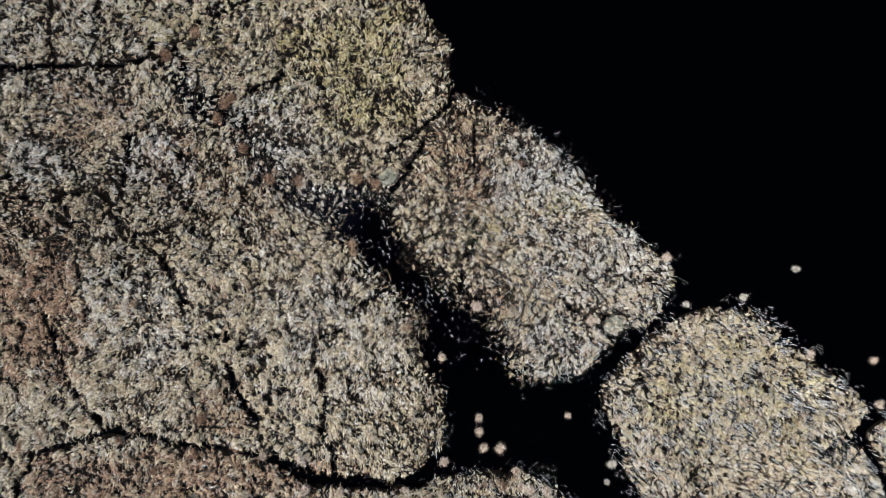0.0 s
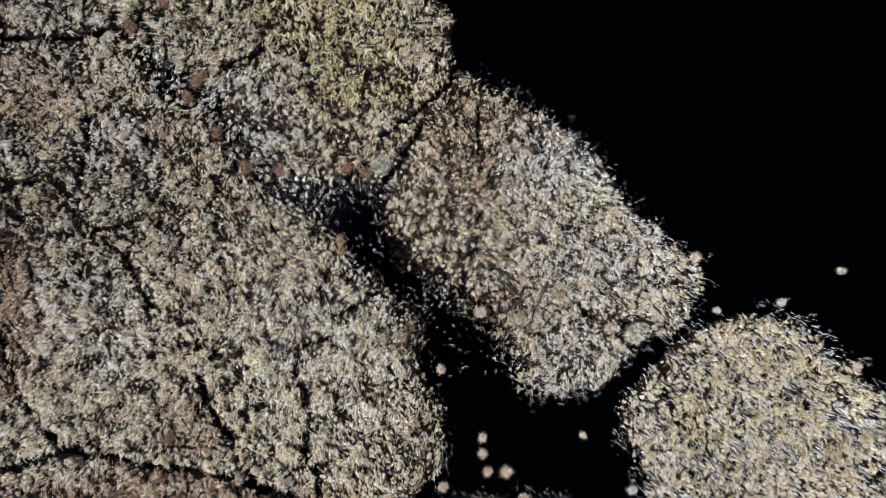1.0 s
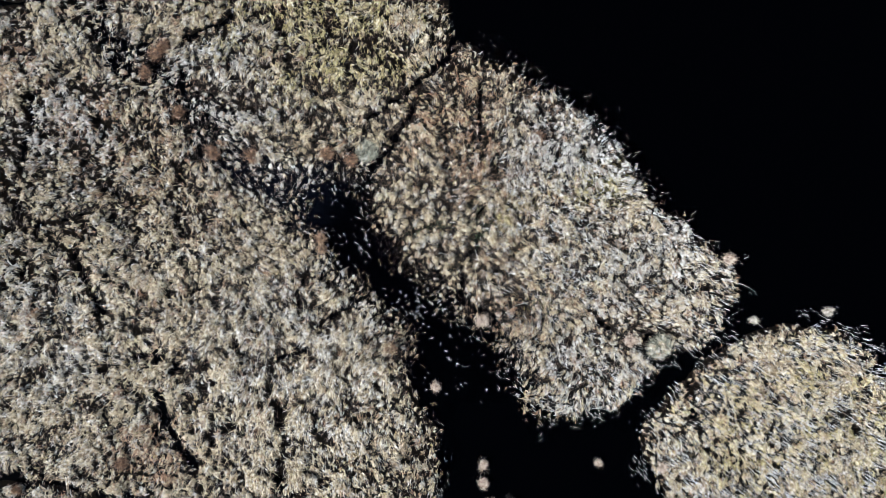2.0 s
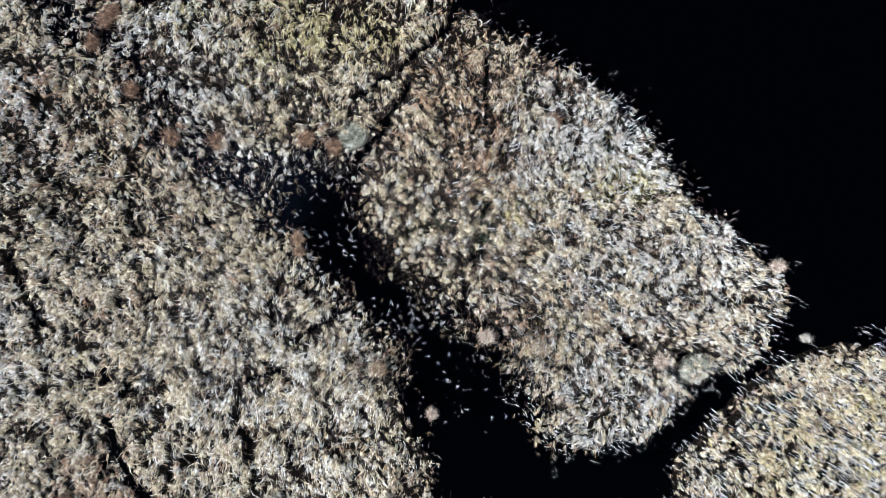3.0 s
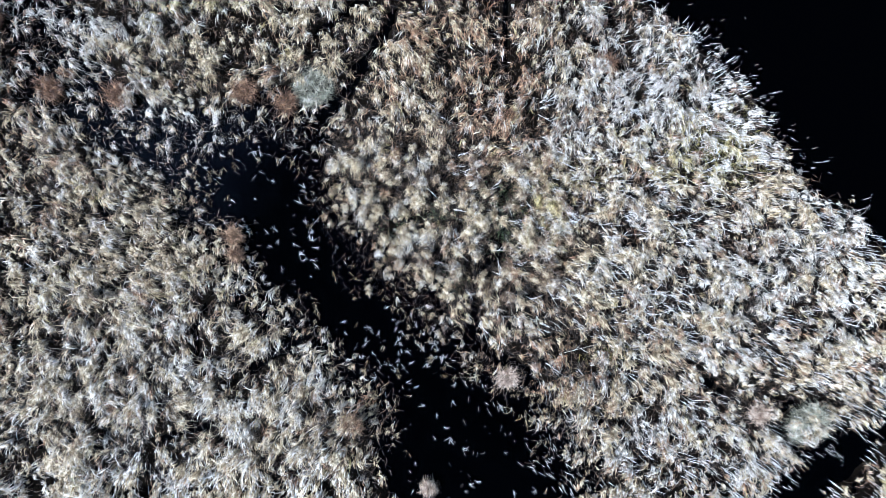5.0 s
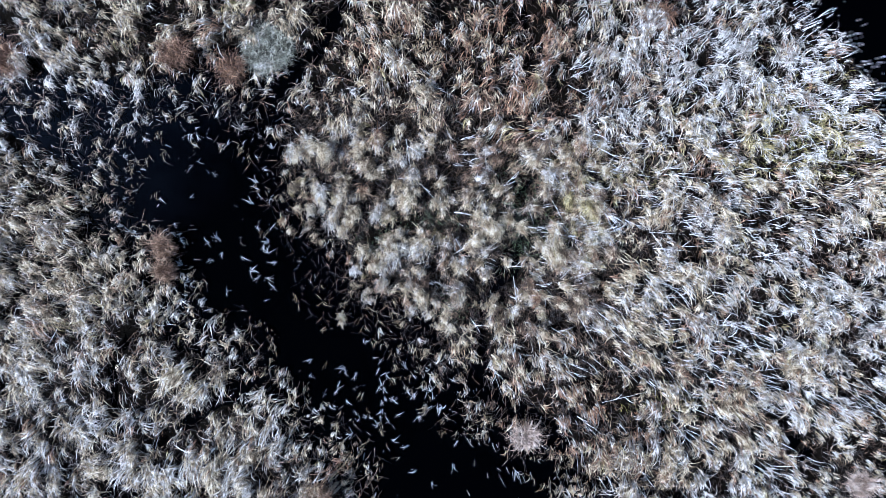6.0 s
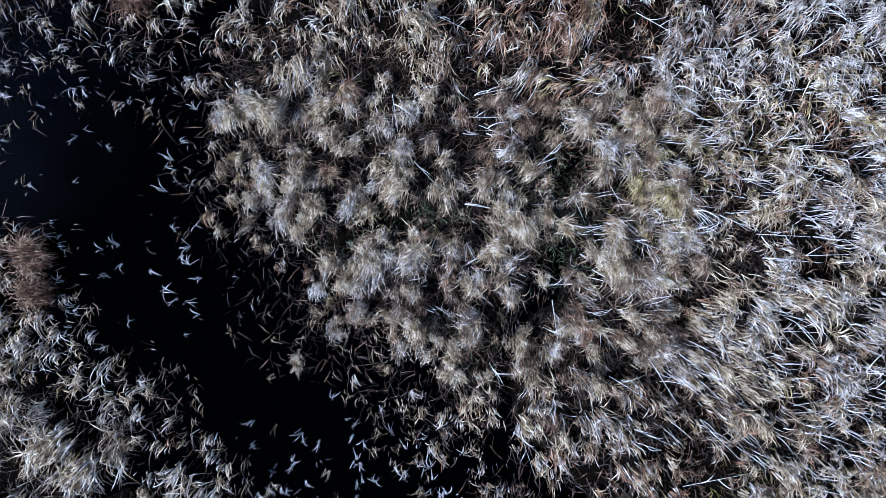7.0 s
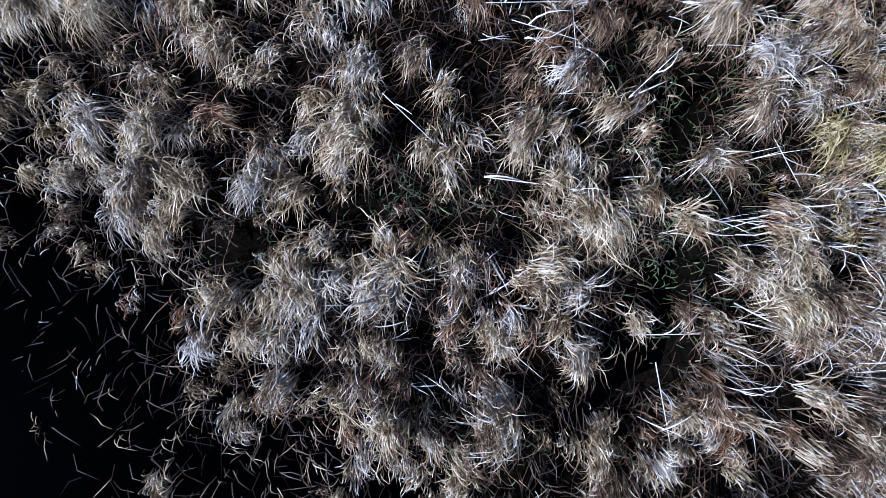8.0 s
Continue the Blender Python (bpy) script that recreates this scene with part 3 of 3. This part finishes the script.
# thin drowned leaves along the pond's banks, in little bunches
bx, by = rng.uniform(-7.0, 4.0, 9000), rng.uniform(-7.0, 2.5, 9000)
bl, br, bw, bg = plan(bx, by)
keep = (rng.random(bx.size) < 0.28 * bg * smooth(-0.7, -0.05, bl) * (1 - smooth(0.3, 1.0, bl))) & (value_noise(bx, by, 0.35) > -0.35)
own = np.repeat(np.where(keep)[0], rng.integers(3, 9, keep.sum()))
n = len(own)
me = ribbons("drowned_sedge", np.stack([bx[own] + rng.normal(0, 0.025, n), by[own] + rng.normal(0, 0.025, n), np.full(n, -0.02)], -1), comb(bx[own], by[own]) + rng.normal(0, 0.8, n),
             rng.uniform(0.03, 0.16, n), rng.uniform(0.02, 0.10, n), rng.uniform(-0.01, 0.06, n), rng.uniform(0.003, 0.0065, n), STRAW, 4, wave=0.08)
tagged(new("drowned_sedge", me), "thin dim dead sedge leaves standing in the pond's edge", "sedge", kind="stuff")


# ------------------------------------------------------------ tussocks and sprouts, one by one
def part(name, me, parent, label=""):
    ob = new(name, me)
    ob.parent = parent
    if label:
        ob["label"] = label
    return ob


def tussock(material, count, spread, tall, broad=0.11, curl=0.9):
    """A round tussock: a rooty mound and a mop of leaves on it. Returns its empty."""
    root = new("tussock")
    bm = bmesh.new()
    bmesh.ops.create_icosphere(bm, subdivisions=3, radius=1.0)
    for v in bm.verts:
        v.co *= 1 + 0.18 * noise.noise(v.co * 3.1)
        v.co = Vector((v.co.x * broad * 1.2, v.co.y * broad * 1.2, max(v.co.z, -0.6) * 0.12 + 0.02))
    me = bpy.data.meshes.new("mound")
    bm.to_mesh(me)
    bm.free()
    me.materials.append(SHADED_PEAT)
    part("mound", me, root, "dark rooty mound")
    r, turn = broad * np.sqrt(rng.random(count)), rng.uniform(0, 2 * math.pi, count)
    base = np.stack([r * np.cos(turn), r * np.sin(turn), 0.10 - 0.025 * (r / broad) ** 2], -1)
    turn = turn + 0.5 * np.sin(3 * turn + rng.uniform(0, 6)) + 0.3 * np.sin(5 * turn + rng.uniform(0, 6))
    way = turn + rng.normal(0, 0.95 + 2.5 * max(0.0, broad - 0.12), count)
    way = np.where(rng.random(count) < 0.2, rng.uniform(0, 2 * math.pi, count), way)
    long = rng.uniform(0.45, 1.25, count) * (1 + 0.22 * np.sin(2 * turn + rng.uniform(0, 6)))
    reach = spread * long * (0.35 + 0.65 * r / broad) * rng.uniform(0.5, 1.1, count)
    part("leaves", ribbons("leaves", base, way, reach, tall * long, tall * long * rng.uniform(curl - 1.2, curl, count), rng.uniform(0.003, 0.006, count), material, 4, wave=0.07), root)
    return root


def place(models, places, low, high, label, group, z=None):
    for i, (x, y) in enumerate(places):
        xa, ya = np.array([x]), np.array([y])
        zz = max(float(height(xa, ya, *plan(xa, ya))[0]), -0.02) if z is None else z
        ob = copy_thing(models[i % len(models)], pose(x, y, zz, 0, 0, random.uniform(0, 360)))
        k = random.uniform(low, high)
        ob.scale = (k, k * random.uniform(0.75, 1.15), k * random.uniform(0.85, 1.1))
        tagged(ob, label, "tussock", group)


def drop_models(models):
    for m in models:
        for o in (*m.children_recursive, m):
            bpy.data.objects.remove(o)


TAN = leaf("tan_leaf", [(0.0, (0.10, 0.06, 0.036)), (0.45, (0.32, 0.225, 0.15)), (1.0, (0.66, 0.55, 0.43))])
PALE = leaf("pale_leaf", [(0.0, (0.07, 0.055, 0.036)), (0.5, (0.29, 0.245, 0.18)), (1.0, (0.62, 0.55, 0.44))])
tan = [tussock(TAN, 700, 0.19, 0.20) for k in range(3)]
DEEP_RUST = leaf("deep_rust_leaf", [(0.0, (0.03, 0.012, 0.004)), (0.5, (0.115, 0.057, 0.026)), (1.0, (0.38, 0.235, 0.125))])
rusty = [tussock(DEEP_RUST, 620, 0.21, 0.20, 0.14) for k in range(3)]
pale = [tussock(PALE, 900, 0.15, 0.17) for k in range(2)]
HEAP = leaf("heap_leaf", [(0.0, (0.045, 0.04, 0.022)), (0.5, (0.19, 0.175, 0.115)), (1.0, (0.46, 0.43, 0.33))])
heap = [tussock(HEAP, 2000, 0.2, 0.15, 0.30, 0.6) for k in range(2)]
place(tan, [(-0.2, -5.7), (1.4, -8.3), (1.4, -8.9), (1.6, -9.6), (2.3, -9.6), (-0.1, -10.2), (5.2, -8.2), (3.0, -10.6), (7.3, -8.3), (18.2, -5.8), (18.5, -7.7), (15.5, -5.5)],
      0.75, 1.1, "light brown grass tussock standing alone in black water", "tussocks in the water")
place(pale, [(7.1, -10.3), (6.9, -11.1), (14.8, -1.9), (12.6, -3.1), (10.2, -3.4)], 0.7, 1.1, "bleached whitish grass tussock standing in black water", "tussocks in the water")
place(heap, [(-2.5, 2.0), (7.1, -4.3)], 1.1, 1.25, "broad pale grey sedge tussock beside a ditch", "pale tussocks")
place(tan, [(1.3, -3.5), (6.15, -4.1), (9.3, -1.4), (3.6, -11.4), (-6.1, -11.4), (3.2, -11.3)], 1.0, 1.25, "light brown grass tussock at the edge of the sedge", "tussocks at the edge")
place(rusty, [(-10.5, -8.3), (-10.9, -9.9), (-14.1, -9.3), (-17.4, -9.0), (-9.1, -9.6), (-18.3, -9.5), (-15.6, -3.9), (2.4, -11.2), (-12.6, -10.6)], 0.9, 1.3, "rusty brown grass tussock among dead sedge", "rusty tussocks")
place(tan, [(-4.6, -11.5), (-1.8, -11.4), (4.3, -11.4), (-7.9, -10.0)], 0.9, 1.2, "light brown grass tussock beside the ditch", "tussocks at the edge")
place(rusty, [(-6.2, 1.8), (-7.5, 1.9), (-9.1, 5.3), (-9.35, 5.1), (-9.7, 4.5), (-8.6, 3.2), (-10.5, 8.0), (-11.8, 7.1), (3.0, 2.5), (-3.0, 1.7), (-3.8, 1.9)],
      1.05, 1.4, "rusty brown grass tussock among wet sedge", "rusty tussocks")
clump = [tussock(CLUMP, 560, 0.19, 0.21) for k in range(2)]
place(clump, [(-4.0, -0.85), (-3.95, -1.2), (-1.7, -4.4)], 1.1, 1.3, "brown grass tussock at the edge of the black pond", "tussocks at the edge")
drop_models(tan + rusty + pale + heap + clump)


def sprout(stems):
    """A few bleached reed leaves that rise from one root and bend over, each a part."""
    root = new("reed_sprout")
    side = random.uniform(0, 6.28)
    for k in range(stems):
        one = np.array([[random.gauss(0, 0.012), random.gauss(0, 0.012), -0.03]])
        bend = np.array([random.uniform(0.03, 0.2)])
        part("leaf_blade", ribbons("leaf_blade", one, np.array([side + random.gauss(0, 0.9)]), bend, np.array([random.uniform(0.08, 0.2)]),
                                   np.array([random.uniform(0.0, 0.16)]), np.array([random.uniform(0.006, 0.010)]), REED, 5), root)
    return root


shoots = [sprout(random.randint(3, 7)) for k in range(8)]
made = 0
while made < 140:
    k = random.random()
    x, y = (random.uniform(-5.6, -2.4), random.uniform(-1.8, 1.2)) if k < 0.5 else (random.gauss(-0.6, 0.6), random.gauss(-2.95, 0.35)) if k < 0.85 else (random.uniform(-1.0, 2.6), random.uniform(-6, -3.6))
    xa, ya = np.array([x]), np.array([y])
    if plan(xa, ya)[0][0] > 0.15:
        continue
    made += 1
    ob = copy_thing(shoots[made % len(shoots)], pose(x, y, 0, 0, 0, random.uniform(0, 360)))
    ob.scale = [random.uniform(0.45, 0.9)] * 3
    tagged(ob, "bleached bent reed shoot rising from black water", "reed shoot", "reed shoots in the pond")
drop_models(shoots)


# ------------------------------------------------------------ reeds that fell over the sedge, one by one
def stem_mesh(name, points, radius):
    """A thin five-sided stem along a few points, tapering to its tip."""
    bm = bmesh.new()
    rings = []
    for i, p in enumerate(points):
        ahead = (points[min(i + 1, len(points) - 1)] - points[max(i - 1, 0)]).normalized()
        side = ahead.orthogonal().normalized()
        r = radius * (1 - 0.6 * i / (len(points) - 1))
        rings.append([bm.verts.new(p + (Matrix.Rotation(2 * math.pi * k / 5, 3, ahead) @ side) * r) for k in range(5)])
    for low, high in zip(rings[:-1], rings[1:]):
        for k in range(5):
            bm.faces.new((low[k], low[(k + 1) % 5], high[(k + 1) % 5], high[k]))
    bm.faces.new(rings[0][::-1])
    bm.faces.new(rings[-1])
    me = bpy.data.meshes.new(name)
    bm.to_mesh(me)
    bm.free()
    me.materials.append(REED)
    return me


def fallen_reed():
    """A bleached stem, bent or snapped, with one or two leaves along it; it points along +x."""
    root = new("fallen_reed")
    long, up = random.uniform(0.28, 0.58), random.uniform(0.1, 0.7)
    points, at, yaw = [], Vector((0, 0, 0)), 0.0
    snap = random.choice((2, 3, 9, 9, 9))
    for i in range(5):
        points.append(at.copy())
        if i == snap:
            yaw, up = random.choice((-1, 1)) * random.uniform(0.4, 1.0), up - 0.5
        at = at + Vector((math.cos(yaw) * math.cos(up), math.sin(yaw) * math.cos(up), math.sin(up))) * long / 4
    part("stem", stem_mesh("stem", points, random.uniform(0.0018, 0.0030)), root)
    for k in range(random.randint(1, 2)):
        start = points[random.randint(0, 2)]
        part("leaf_blade", ribbons("leaf_blade", np.array([start]), np.array([random.gauss(0, 0.5)]), np.array([random.uniform(0.12, 0.26)]),
                                   np.array([random.uniform(0.03, 0.09)]), np.array([random.uniform(-0.03, 0.08)]), np.array([random.uniform(0.005, 0.008)]), REED, 4), root)
    return root


fallen = [fallen_reed() for k in range(10)]
made = 0
while made < 160:
    x, y = random.uniform(-1.6, 5.4), random.uniform(-3.2, 2.0)
    xa, ya = np.array([x]), np.array([y])
    land_here, run_here, wet_here, ragged_here = plan(xa, ya)
    if random.random() > 0.25 + 0.75 * (x + 0.5) / 2.5 or land_here[0] < 0.3:
        continue
    made += 1
    z = float(height(xa, ya, land_here, run_here, wet_here, ragged_here)[0]) + random.uniform(0.10, 0.2)
    ob = copy_thing(fallen[made % len(fallen)], pose(x, y, z, random.uniform(-20, 20), random.uniform(-25, 15), -22 + random.gauss(0, 32)))
    ob.scale = [random.uniform(0.75, 1.2)] * 3
    tagged(ob, "bleached white reed stem fallen over brown sedge", "reed stem", "fallen reed stems")
drop_models(fallen)
